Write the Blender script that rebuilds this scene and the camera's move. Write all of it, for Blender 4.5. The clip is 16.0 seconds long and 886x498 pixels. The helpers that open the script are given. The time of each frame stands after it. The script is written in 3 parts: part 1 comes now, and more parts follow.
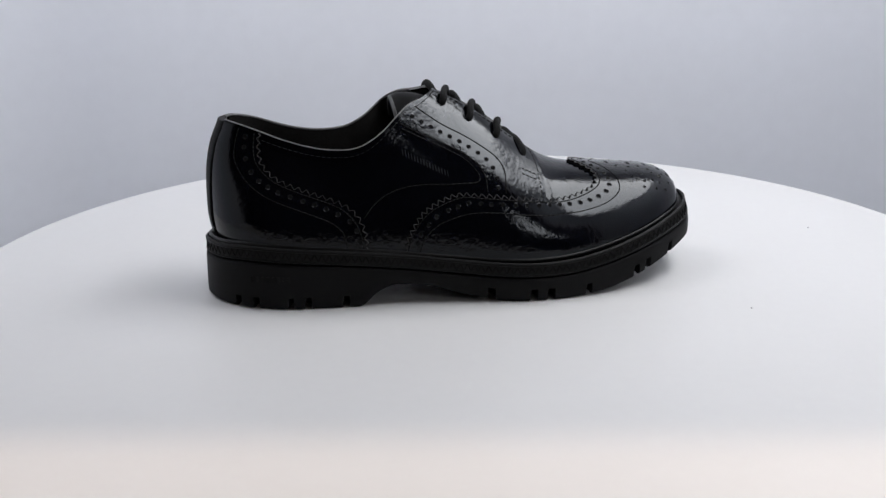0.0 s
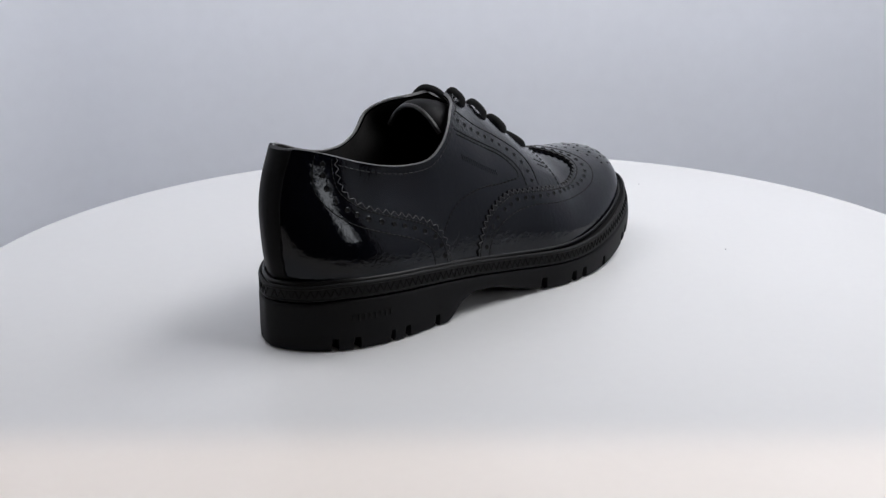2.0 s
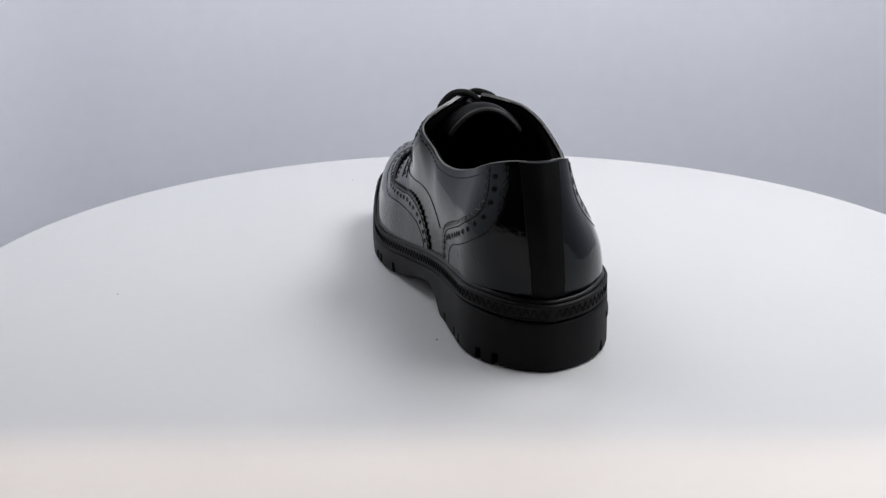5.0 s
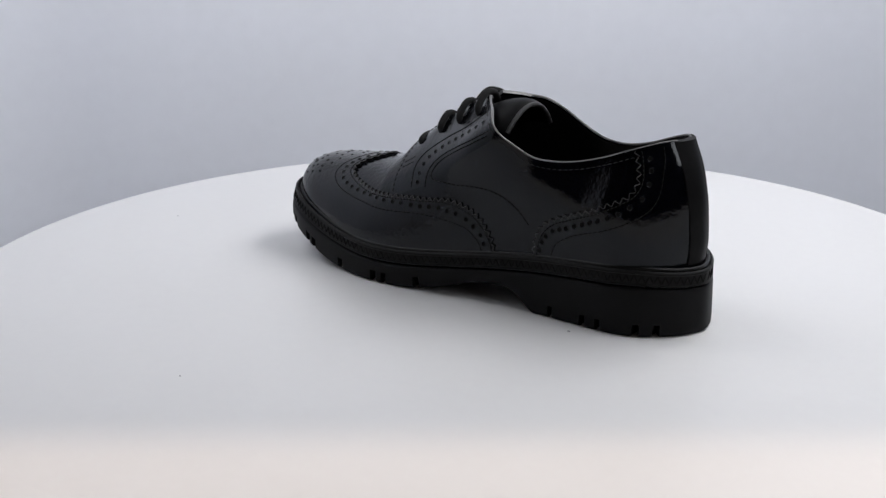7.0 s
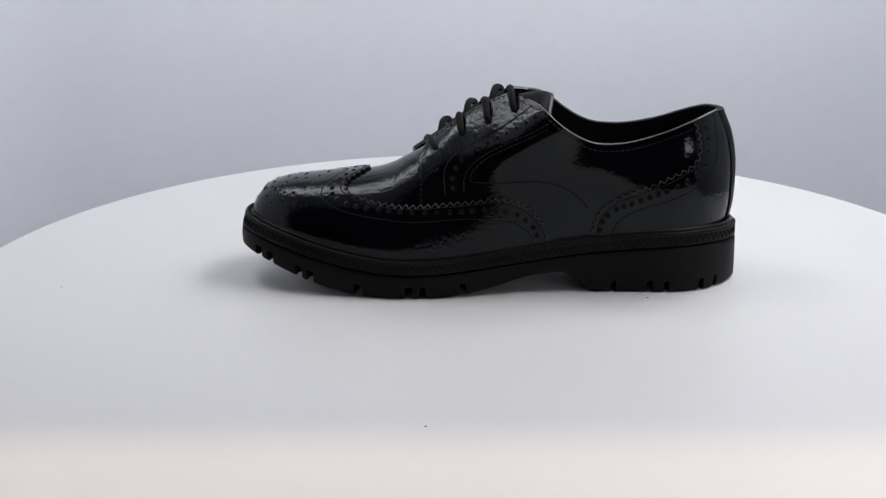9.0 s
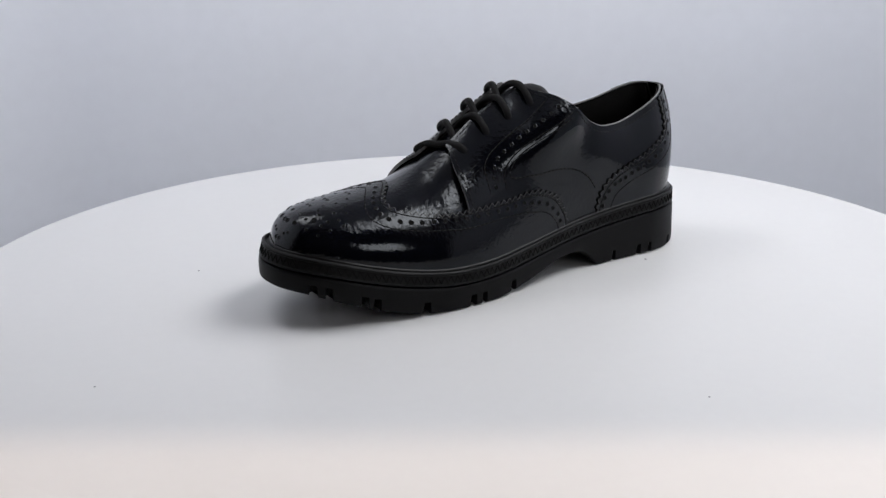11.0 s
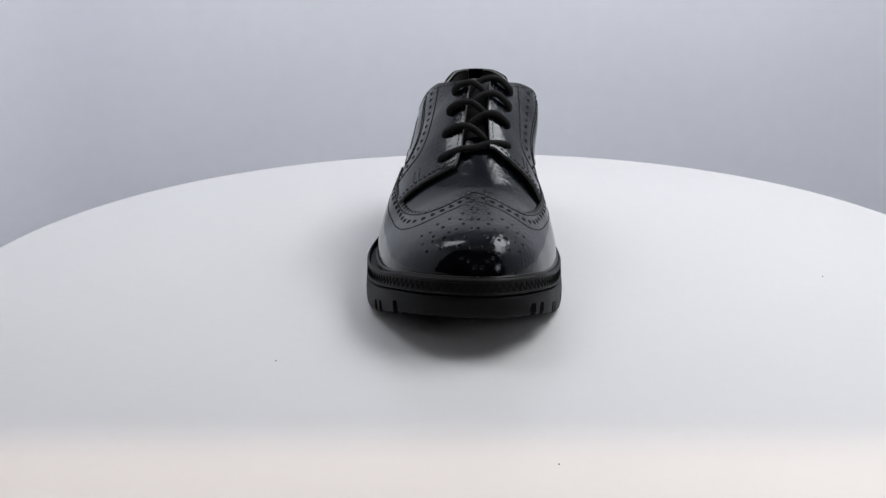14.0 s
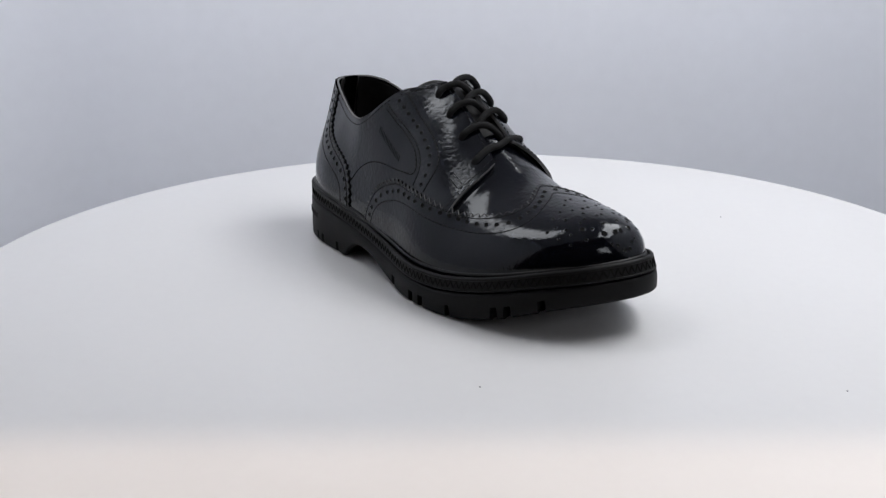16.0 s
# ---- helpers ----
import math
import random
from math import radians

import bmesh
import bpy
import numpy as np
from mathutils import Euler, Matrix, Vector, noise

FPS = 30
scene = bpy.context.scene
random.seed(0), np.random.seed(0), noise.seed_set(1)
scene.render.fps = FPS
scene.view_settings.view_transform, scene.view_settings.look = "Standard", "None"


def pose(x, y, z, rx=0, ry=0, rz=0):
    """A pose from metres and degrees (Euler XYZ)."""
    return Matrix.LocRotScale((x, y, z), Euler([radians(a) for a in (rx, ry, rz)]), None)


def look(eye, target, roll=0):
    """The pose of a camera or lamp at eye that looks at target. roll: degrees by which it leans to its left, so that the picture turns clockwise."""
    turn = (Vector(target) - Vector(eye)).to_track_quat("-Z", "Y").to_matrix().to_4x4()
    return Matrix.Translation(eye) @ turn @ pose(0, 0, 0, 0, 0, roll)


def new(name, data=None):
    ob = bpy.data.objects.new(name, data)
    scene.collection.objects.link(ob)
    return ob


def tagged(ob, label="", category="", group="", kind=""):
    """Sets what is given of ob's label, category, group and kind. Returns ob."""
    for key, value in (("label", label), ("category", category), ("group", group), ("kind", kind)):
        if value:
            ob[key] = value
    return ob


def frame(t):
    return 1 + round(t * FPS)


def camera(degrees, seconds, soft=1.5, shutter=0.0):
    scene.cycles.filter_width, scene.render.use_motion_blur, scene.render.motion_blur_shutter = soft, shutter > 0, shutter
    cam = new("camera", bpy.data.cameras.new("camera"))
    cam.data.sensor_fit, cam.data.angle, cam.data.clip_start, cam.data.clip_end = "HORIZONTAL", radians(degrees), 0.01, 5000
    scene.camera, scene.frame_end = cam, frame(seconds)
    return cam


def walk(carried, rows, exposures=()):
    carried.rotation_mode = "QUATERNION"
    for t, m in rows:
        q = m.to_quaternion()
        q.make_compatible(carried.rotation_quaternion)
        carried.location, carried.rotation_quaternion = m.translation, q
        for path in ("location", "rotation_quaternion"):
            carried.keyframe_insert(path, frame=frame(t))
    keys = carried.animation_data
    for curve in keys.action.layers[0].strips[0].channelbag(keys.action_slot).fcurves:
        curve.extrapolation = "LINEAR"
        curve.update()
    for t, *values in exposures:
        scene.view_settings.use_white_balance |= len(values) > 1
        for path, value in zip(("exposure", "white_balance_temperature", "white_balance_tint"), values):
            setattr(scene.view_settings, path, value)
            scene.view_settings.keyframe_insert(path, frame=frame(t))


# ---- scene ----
SPIN = 18.387                     # degrees a second, counter-clockwise from above
AXIS_TO_HEEL, HEADING = (-0.1451, -0.0301), 10.8

cam = camera(42.79, 16.0, soft=1.4)
EYE = Vector((0.0, -0.6, 0.2061))
_yaw, _tilt = radians(-1.505), radians(17.840)
_view = look(EYE, EYE + Vector((math.sin(_yaw) * math.cos(_tilt), math.cos(_yaw) * math.cos(_tilt), -math.sin(_tilt))), -0.71)
walk(cam, [(0, _view), (16.0, _view)], exposures=[(0, 0.0), (16.0, 0.0)])

# ---- world and light: a white photo booth with light panels in its roof, a soft light beside the camera and an added, unseen warm lamp in front that makes the warm strip ----
world = bpy.data.worlds.new("room_air")
scene.world = world
world.use_nodes = True
world.node_tree.nodes["Background"].inputs[0].default_value = (0.9, 0.95, 1.0, 1)
world.node_tree.nodes["Background"].inputs[1].default_value = 0.02


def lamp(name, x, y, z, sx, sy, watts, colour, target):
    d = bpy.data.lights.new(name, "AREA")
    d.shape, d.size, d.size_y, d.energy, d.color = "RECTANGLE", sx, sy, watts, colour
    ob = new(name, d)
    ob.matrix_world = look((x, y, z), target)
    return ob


BOOTH_W, BOOTH_E, BOOTH_N, BOOTH_S, ROOF = -0.56, 0.46, 0.62, -0.36, 0.80
lamp("light_panel_west", -0.32, 0.13, 0.65, 0.34, 0.20, 1.3, (0.985, 0.985, 1.0), (-0.16, 0.40, 0.05))
lamp("light_panel_east", 0.345, 0.06, 0.60, 0.60, 0.24, 3.85, (0.985, 0.985, 1.0), (0, 0.08, 0.12))
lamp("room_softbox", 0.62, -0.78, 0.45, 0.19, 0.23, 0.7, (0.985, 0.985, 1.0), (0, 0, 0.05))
# unseen warm lamp, added; the roof's edge cuts its light to a front strip
warm_fill = bpy.data.lights.new("added_front_lamp", "POINT")
warm_fill.energy, warm_fill.color, warm_fill.shadow_soft_size = 75, (1.0, 0.74, 0.52), 0.035
new("added_front_lamp", warm_fill).location = (0.1, -0.665, 2.35)

# ---- materials ----
def material(name, colour, rough=0.5, grain=200.0, vary=0.15, bump=0.1, depth=0.0005, coat=0.0, rough_vary=0.0, stretch=(1, 1, 1), spec=0.5, patchy=0.0, tint=(1.0, 1.0, 1.0)):
    m = bpy.data.materials.new(name)
    m.use_nodes = True
    n, l = m.node_tree.nodes, m.node_tree.links
    b = n["Principled BSDF"]
    b.inputs["Roughness"].default_value = rough
    b.inputs["Coat Weight"].default_value = coat
    b.inputs["Coat Roughness"].default_value = 0.04
    b.inputs["Specular IOR Level"].default_value = spec
    b.inputs["Specular Tint"].default_value = (*tint, 1)
    tc = n.new("ShaderNodeTexCoord")
    mp = n.new("ShaderNodeMapping")
    mp.inputs["Scale"].default_value = stretch
    l.new(tc.outputs["Object"], mp.inputs[0])
    fine, coarse = n.new("ShaderNodeTexNoise"), n.new("ShaderNodeTexNoise")
    fine.inputs["Scale"].default_value, fine.inputs["Detail"].default_value = grain, 5
    coarse.inputs["Scale"].default_value, coarse.inputs["Detail"].default_value = grain / 14, 3
    mix = n.new("ShaderNodeMix")
    mix.data_type = "FLOAT"
    mix.inputs[0].default_value = 0.5
    for t in (fine, coarse):
        l.new(mp.outputs[0], t.inputs["Vector"])
    l.new(fine.outputs[0], mix.inputs[2])
    l.new(coarse.outputs[0], mix.inputs[3])
    ramp = n.new("ShaderNodeValToRGB")
    ramp.color_ramp.elements[0].position, ramp.color_ramp.elements[1].position = 0.3, 0.7
    ramp.color_ramp.elements[0].color = (*[c * (1 - vary) for c in colour], 1)
    ramp.color_ramp.elements[1].color = (*[min(1, c * (1 + vary)) for c in colour], 1)
    l.new(mix.outputs[0], ramp.inputs[0])
    l.new(ramp.outputs[0], b.inputs["Base Color"])
    if rough_vary:
        rr = n.new("ShaderNodeMapRange")
        rr.inputs[3].default_value, rr.inputs[4].default_value = max(0, rough - rough_vary), rough + rough_vary
        l.new(coarse.outputs[0], rr.inputs[0])
        l.new(rr.outputs[0], b.inputs["Roughness"])
    bp = n.new("ShaderNodeBump")
    bp.inputs["Strength"].default_value, bp.inputs["Distance"].default_value = bump, depth
    if patchy:
        spread = n.new("ShaderNodeTexNoise")
        spread.inputs["Scale"].default_value, spread.inputs["Detail"].default_value = patchy, 2
        l.new(mp.outputs[0], spread.inputs["Vector"])
        much = n.new("ShaderNodeMapRange")
        much.inputs[1].default_value, much.inputs[2].default_value = 0.42, 0.62
        much.inputs[3].default_value, much.inputs[4].default_value = 0.25 * bump, bump
        l.new(spread.outputs[0], much.inputs[0])
        l.new(much.outputs[0], bp.inputs["Strength"])
    l.new(fine.outputs[0], bp.inputs["Height"])
    l.new(bp.outputs[0], b.inputs["Normal"])
    if coat:
        l.new(bp.outputs[0], b.inputs["Coat Normal"])
    return m


CREASED = material("creased_patent_leather", (0.0016, 0.0019, 0.0034), 0.08, 420, 0.3, 0.72, 0.0008, rough_vary=0.03, spec=0.33, patchy=34, tint=(0.9, 0.95, 1.0))
PATENT = material("black_patent_leather", (0.0016, 0.0019, 0.0034), 0.07, 440, 0.3, 0.34, 0.0008, rough_vary=0.03, spec=0.26, patchy=20, tint=(0.9, 0.95, 1.0))
STRAP = material("black_smooth_leather", (0.004, 0.004, 0.0045), 0.5, 500, 0.3, 0.12, 0.0003, rough_vary=0.1, spec=0.08)
RUBBER = material("black_rubber", (0.004, 0.004, 0.0045), 0.55, 350, 0.3, 0.12, 0.0003, rough_vary=0.08, spec=0.13)
BAND = material("dark_moulded_rubber", (0.006, 0.006, 0.0064), 0.5, 500, 0.3, 0.15, 0.0003, rough_vary=0.1, spec=0.13)
CORD = material("black_cotton_cord", (0.005, 0.005, 0.0055), 0.85, 1400, 0.4, 0.5, 0.0006, spec=0.25)
PALE_EDGE = material("pale_leather_edge", (0.13, 0.13, 0.132), 0.4, 700, 0.5, 0.3, 0.0004, rough_vary=0.1)
THREAD = material("black_thread", (0.004, 0.004, 0.0045), 0.55, 2000, 0.3, 0.3, 0.0002, spec=0.25)
# near-black that stands for the shade in holes, grooves and under edges
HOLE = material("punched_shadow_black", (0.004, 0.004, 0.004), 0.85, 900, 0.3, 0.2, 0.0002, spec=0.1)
LINING = material("charcoal_textile_lining", (0.013, 0.0125, 0.0125), 0.9, 900, 0.35, 0.4, 0.0006, spec=0.2)
WELTING = material("black_glossy_welting", (0.003, 0.003, 0.0033), 0.36, 400, 0.3, 0.1, 0.0003, rough_vary=0.08, spec=0.2)
EDGE = material("cut_leather_edge", (0.016, 0.016, 0.0165), 0.45, 900, 0.3, 0.2, 0.0002)
WHITE_TOP = material("matt_white_laminate", (0.645, 0.645, 0.647), 0.42, 160, 0.015, 0.03, 0.0002, rough_vary=0.04)
BACKDROP = material("pale_grey_paper", (0.87, 0.892, 0.95), 0.9, 60, 0.02, 0.04, 0.0004)
BOARD = material("white_board", (0.70, 0.71, 0.73), 0.8, 50, 0.03, 0.03, 0.0004)
ROOF_BOARD = material("pale_grey_board", (0.66, 0.66, 0.69), 0.8, 50, 0.05, 0.03, 0.0004)
DARK = material("dark_grey_flooring", (0.05, 0.05, 0.05), 0.7, 30, 0.1, 0.1, 0.001)
ROOM = material("unlit_room_black", (0.02, 0.02, 0.021), 0.9, 30, 0.1, 0.1, 0.001)
METAL = material("grey_metal", (0.3, 0.3, 0.31), 0.4, 80, 0.1, 0.05, 0.0003)
SPECK = material("grey_dust", (0.25, 0.25, 0.26), 0.9, 800, 0.2, 0.2, 0.0002)


# ---- mesh helpers ----
def part(name, verts, faces, mat, parent=None, label="", smooth=True, scale=0.001):
    """Links a mesh as one object, under a thing or a part."""
    me = bpy.data.meshes.new(name)
    me.from_pydata([tuple(float(c) * scale for c in v) for v in verts], [], [tuple(int(i) for i in f) for f in faces])
    bm = bmesh.new()
    bm.from_mesh(me)
    bmesh.ops.remove_doubles(bm, verts=bm.verts, dist=1e-7)
    bmesh.ops.dissolve_degenerate(bm, dist=1e-7, edges=bm.edges)
    bmesh.ops.recalc_face_normals(bm, faces=bm.faces)
    for f in bm.faces:
        f.smooth = smooth
    for e in bm.edges:
        if len(e.link_faces) == 2 and e.calc_face_angle() > radians(38):
            e.smooth = False
    bm.to_mesh(me)
    bm.free()
    me.materials.append(mat)
    ob = new(name, me)
    ob.parent = parent
    if label:
        tagged(ob, label)
    return ob


class Mesh:
    """Gathers grids, tubes and boxes for one part."""
    def __init__(self):
        self.v, self.f = [], []

    def grid(self, p, close_u=False, close_v=False):
        nu, nv = p.shape[:2]
        o = len(self.v)
        self.v += [tuple(q) for q in p.reshape(-1, 3)]
        for i in range(nu if close_u else nu - 1):
            for j in range(nv if close_v else nv - 1):
                a, b = i, (i + 1) % nu
                c, d = j, (j + 1) % nv
                self.f.append((o + a * nv + c, o + b * nv + c, o + b * nv + d, o + a * nv + d))
        return self

    def tube(self, path, r, n=8, closed=False, flat=1.0):
        path = np.array(path, float)
        t = np.roll(path, -1, 0) - np.roll(path, 1, 0) if closed else np.gradient(path, axis=0)
        t /= np.maximum(np.linalg.norm(t, axis=1), 1e-9)[:, None]
        up = np.array([0.0, 0.0, 1.0])
        a = np.cross(t, up)
        bad = np.linalg.norm(a, axis=1) < 0.05
        a[bad] = np.cross(t[bad], np.array([1.0, 0, 0]))
        a /= np.linalg.norm(a, axis=1)[:, None]
        b = np.cross(a, t)
        ang = np.linspace(0, 2 * math.pi, n, endpoint=False)
        rr = np.broadcast_to(np.asarray(r, float), (len(path),))
        p = path[:, None] + rr[:, None, None] * (np.cos(ang)[None, :, None] * a[:, None] + flat * np.sin(ang)[None, :, None] * b[:, None])
        o = len(self.v)
        self.grid(p, close_u=closed, close_v=True)
        if not closed:
            k = len(path)
            self.f.append(tuple(o + j for j in range(n))[::-1])
            self.f.append(tuple(o + (k - 1) * n + j for j in range(n)))
        return self

    def box(self, lo, hi):
        o = len(self.v)
        self.v += [(x, y, z) for x in (lo[0], hi[0]) for y in (lo[1], hi[1]) for z in (lo[2], hi[2])]
        self.f += [tuple(o + i for i in q) for q in ((0, 1, 3, 2), (4, 6, 7, 5), (0, 4, 5, 1), (2, 3, 7, 6), (0, 2, 6, 4), (1, 5, 7, 3))]
        return self

    def make(self, name, mat, parent=None, label="", smooth=True, scale=0.001):
        return part(name, self.v, self.f, mat, parent, label, smooth, scale)


# ---- the shoe's form: heights and widths along its length, in millimetres ----
def spline(xs, ys):
    """A smooth curve through the given heights, monotone between neighbours."""
    xs, ys = np.array(xs, float), np.array(ys, float)
    d = np.diff(ys) / np.diff(xs)
    m = np.concatenate([[d[0]], (d[1:] + d[:-1]) / 2, [d[-1]]])
    flat = np.where(d[1:] * d[:-1] <= 0)[0] + 1
    m[flat] *= 0.35

    def at(x):
        x = np.clip(np.asarray(x, float), xs[0], xs[-1])
        i = np.clip(np.searchsorted(xs, x) - 1, 0, len(d) - 1)
        h = xs[i + 1] - xs[i]
        t = (x - xs[i]) / h
        return ((1 + 2 * t) * (1 - t) ** 2 * ys[i] + t * (1 - t) ** 2 * h * m[i]
                + t * t * (3 - 2 * t) * ys[i + 1] + t * t * (t - 1) * h * m[i + 1])
    return at


def ring(points, n):
    """A closed smooth outline through the points, sampled evenly n times."""
    p = np.array(points, float)
    k = len(p)
    out = []
    for i in range(k):
        a, b, c, d = p[i - 1], p[i], p[(i + 1) % k], p[(i + 2) % k]
        for t in np.arange(0, 1, 1 / 40):
            out.append(0.5 * (2 * b + (c - a) * t + (2 * a - 5 * b + 4 * c - d) * t * t + (3 * b - a - 3 * c + d) * t ** 3))
    out = np.array(out + [out[0]])
    s = np.concatenate([[0], np.cumsum(np.linalg.norm(np.diff(out, axis=0), axis=1))])
    u = np.linspace(0, s[-1], n, endpoint=False)
    return np.stack([np.interp(u, s, out[:, 0]), np.interp(u, s, out[:, 1])], 1)


# plan of the welt, from the heel's back round the outer side to the toe and back along the inner side
SOLE = ring([(4.8, -3), (9.6, -16.2), (18.5, -27), (32, -35.4), (51, -40.4), (75, -41.8), (105, -43), (135, -46), (165, -51),
             (187, -51), (210, -47), (232, -40), (250, -30.5), (264.8, -16.5), (271.8, -1), (273.6, 10), (270.8, 22), (261.5, 32.5),
             (246, 40.8), (226, 45.6), (206, 48.5), (185, 50), (163, 48), (138, 42.5), (110, 36.5), (84, 33), (58, 32), (38, 31),
             (23.5, 25.6), (12.3, 15.5), (6.6, 6)], 900)
FEATHER_Z = spline([0, 12, 25, 45, 73, 102, 132, 153, 174, 193, 212, 230, 250, 273, 282], [31.2, 32.1, 33.3, 32.5, 30.3, 27.2, 23.4, 21.2, 20.3, 21.0, 23.8, 27.8, 33.2, 38.2, 39.5])
WELT_Z = spline([0, 12, 25, 45, 73, 102, 132, 153, 174, 193, 212, 230, 250, 273, 282], [23.8, 24.6, 25.7, 24.9, 22.8, 19.8, 16.1, 13.9, 13.0, 13.8, 16.6, 20.6, 26.0, 31.0, 32.5])
GROUND_Z = spline([0, 20, 40, 60, 76, 83, 90, 98, 107, 118, 132, 150, 165, 174, 186, 195, 212, 231, 244, 260, 282], [0, 0, 0, 0, 0, 0.4, 6.5, 10.4, 10.6, 9.2, 5, 1.2, 0, 0, 0, 0.2, 2.0, 6.8, 11.5, 17, 22])
CREST_Z = spline([0, 30, 60, 90, 110, 127, 140, 155, 168, 179, 186, 195, 205, 220, 235, 245, 253, 259.5, 263, 265.2, 267],
                 [151.1, 149.1, 143.1, 131.1, 116.5, 104.7, 98.5, 88.7, 78.0, 69.8, 65.2, 61.4, 59.2, 57.0, 55.3, 54.2, 52.4, 49.2, 45.2, 41.4, 37.9])
TOPLINE_Z = spline([0, 14, 25, 34, 47, 61, 72, 83, 90, 98, 105, 112, 118, 127], [92.8, 92.6, 90.4, 87.9, 83.7, 80.2, 79.0, 79.8, 82.6, 87.9, 93.9, 98.9, 100.6, 103.4])
MIDDLE_Y = spline([0, 60, 120, 210, 272], [-1, 0, 5.5, 5.5, 8])
INSET_OUT = spline([0, 40, 100, 150, 200, 250, 282], [3.6, 3.4, 3.2, 5, 7.2, 7.0, 7.4])
INSET_IN = spline([0, 40, 100, 150, 200, 250, 282], [3.6, 3.4, 3.0, 3.4, 3.9, 6.2, 7.4])
BEND_OUT = spline([0, 60, 100, 115, 150, 215, 272], [1.0, 1.0, 1.05, 1.12, 1.4, 1.25, 0.97])
BEND_IN = spline([0, 60, 113, 150, 170, 215, 272], [1.0, 0.95, 1.1, 1.2, 1.15, 0.88, 0.82])
FLARE_IN = spline([0, 70, 90, 105, 118, 140, 160, 272], [0, 0, 4.5, 10, 9.5, 4, 0, 0])
LEAN = spline([30, 36, 45, 56, 68, 81, 93, 120], [3.5, 2.0, 0.8, 0.8, 1.6, 4.4, 9.3, 17])
SWAY = spline([0, 12, 30, 60, 82, 105, 130, 155, 282], [2.6, 3.0, 5.0, 5.2, 5.0, 3.0, 1.2, 0, 0])


def feather_plan():
    d = np.roll(SOLE, -1, 0) - np.roll(SOLE, 1, 0)
    d /= np.linalg.norm(d, axis=1)[:, None]
    k = np.clip((SOLE[:, 1] - 4) / 16 + 0.5, 0, 1)
    inset = INSET_OUT(SOLE[:, 0]) * (1 - k) + INSET_IN(SOLE[:, 0]) * k
    return SOLE - np.stack([d[:, 1], -d[:, 0]], 1) * inset[:, None]


PLAN = feather_plan()
X0, X1 = PLAN[:, 0].min(), PLAN[:, 0].max()
_tail, _tip = PLAN[:, 0].argmin(), PLAN[:, 0].argmax()


def _half(a, b):
    r = PLAN[a:b + 1] if a <= b else np.concatenate([PLAN[a:], PLAN[:b + 1]])
    keep = np.concatenate([[True], np.maximum.accumulate(r[1:, 0]) > np.maximum.accumulate(r[:-1, 0])])
    return r[keep]


RIGHT = _half(_tail, _tip)
_l = np.roll(PLAN[::-1], 0, 0)
_l0, _l1 = len(PLAN) - 1 - _tail, len(PLAN) - 1 - _tip
_r = _l[_l0:_l1 + 1] if _l0 <= _l1 else np.concatenate([_l[_l0:], _l[:_l1 + 1]])
LEFT = _r[np.concatenate([[True], np.maximum.accumulate(_r[1:, 0]) > np.maximum.accumulate(_r[:-1, 0])])]


def side_y(x, side):
    r = RIGHT if side < 0 else LEFT
    return np.interp(x, r[:, 0], r[:, 1])


def cup(x, a):
    """How much the heel cup draws in towards its top."""
    dx = np.maximum(x - X0, 0.0)
    flat = np.maximum((np.abs(side_y(x, -1)) + np.abs(side_y(x, 1))) / 2, 1.0)
    u = np.clip(1 - dx / 50, 0, 1)
    k = np.clip((dx - 34) / 46, 0, 1)
    k = k * k * (3 - 2 * k)
    f = np.minimum(24.5 * np.sqrt(1 - u * u) / flat, 1.0) * (1 - k) + k
    f = np.maximum(f, 0.35)
    g = np.clip((a - 0.1) / 0.4, 0, 1)
    g = g * g * (3 - 2 * g)
    return 1 - g * (1 - f)


def hull(x, side, a):
    """A place on the upper: x along the shoe, side -1 (outer) or 1 (inner), a from 0 at the welt to pi/2 at the crest."""
    x, a = np.broadcast_arrays(np.asarray(x, float), np.asarray(a, float))
    side = np.broadcast_to(np.asarray(side, float), x.shape)
    x = np.clip(x, X0, X1)
    edge = np.where(side < 0, side_y(x, -1), side_y(x, 1))
    mid = MIDDLE_Y(x)
    # near the tip the middle meets the plan's own end
    k = np.clip((x - (X1 - 6)) / 6, 0, 1)
    mid = mid * (1 - k) + PLAN[_tip, 1] * k
    y = mid + (edge - mid) * cup(x, a) * np.maximum(np.cos(a), 0) ** np.where(side < 0, BEND_OUT(x), BEND_IN(x))
    y = y + np.where(side > 0, FLARE_IN(x), 0) * np.exp(-((a - 0.75) / 0.25) ** 2)
    z0 = FEATHER_Z(x)
    z = z0 + np.maximum(CREST_Z(x) - z0, 0) * np.sin(a)
    up = np.clip((z - z0) / 42, 0, 1)
    y = y + SWAY(x) * up * up * (3 - 2 * up)
    back = np.clip(1 - (x - X0) / 60, 0, 1) ** 2
    return np.stack([x + LEAN(z) * back, y, z], -1)


def rise(x, z):
    """The angle a at which the upper reaches the height z."""
    z0 = FEATHER_Z(x)
    return np.arcsin(np.clip((z - z0) / np.maximum(CREST_Z(x) - z0, 0.01), 0, 1))


def inward(x, side, y):
    """The angle a at which the upper comes as near to the middle as y."""
    mid, edge = MIDDLE_Y(x), side_y(x, side)
    return np.arccos(np.clip((y - mid) / (edge - mid), 0, 1) ** (1 / (BEND_OUT(x) if side < 0 else BEND_IN(x))))


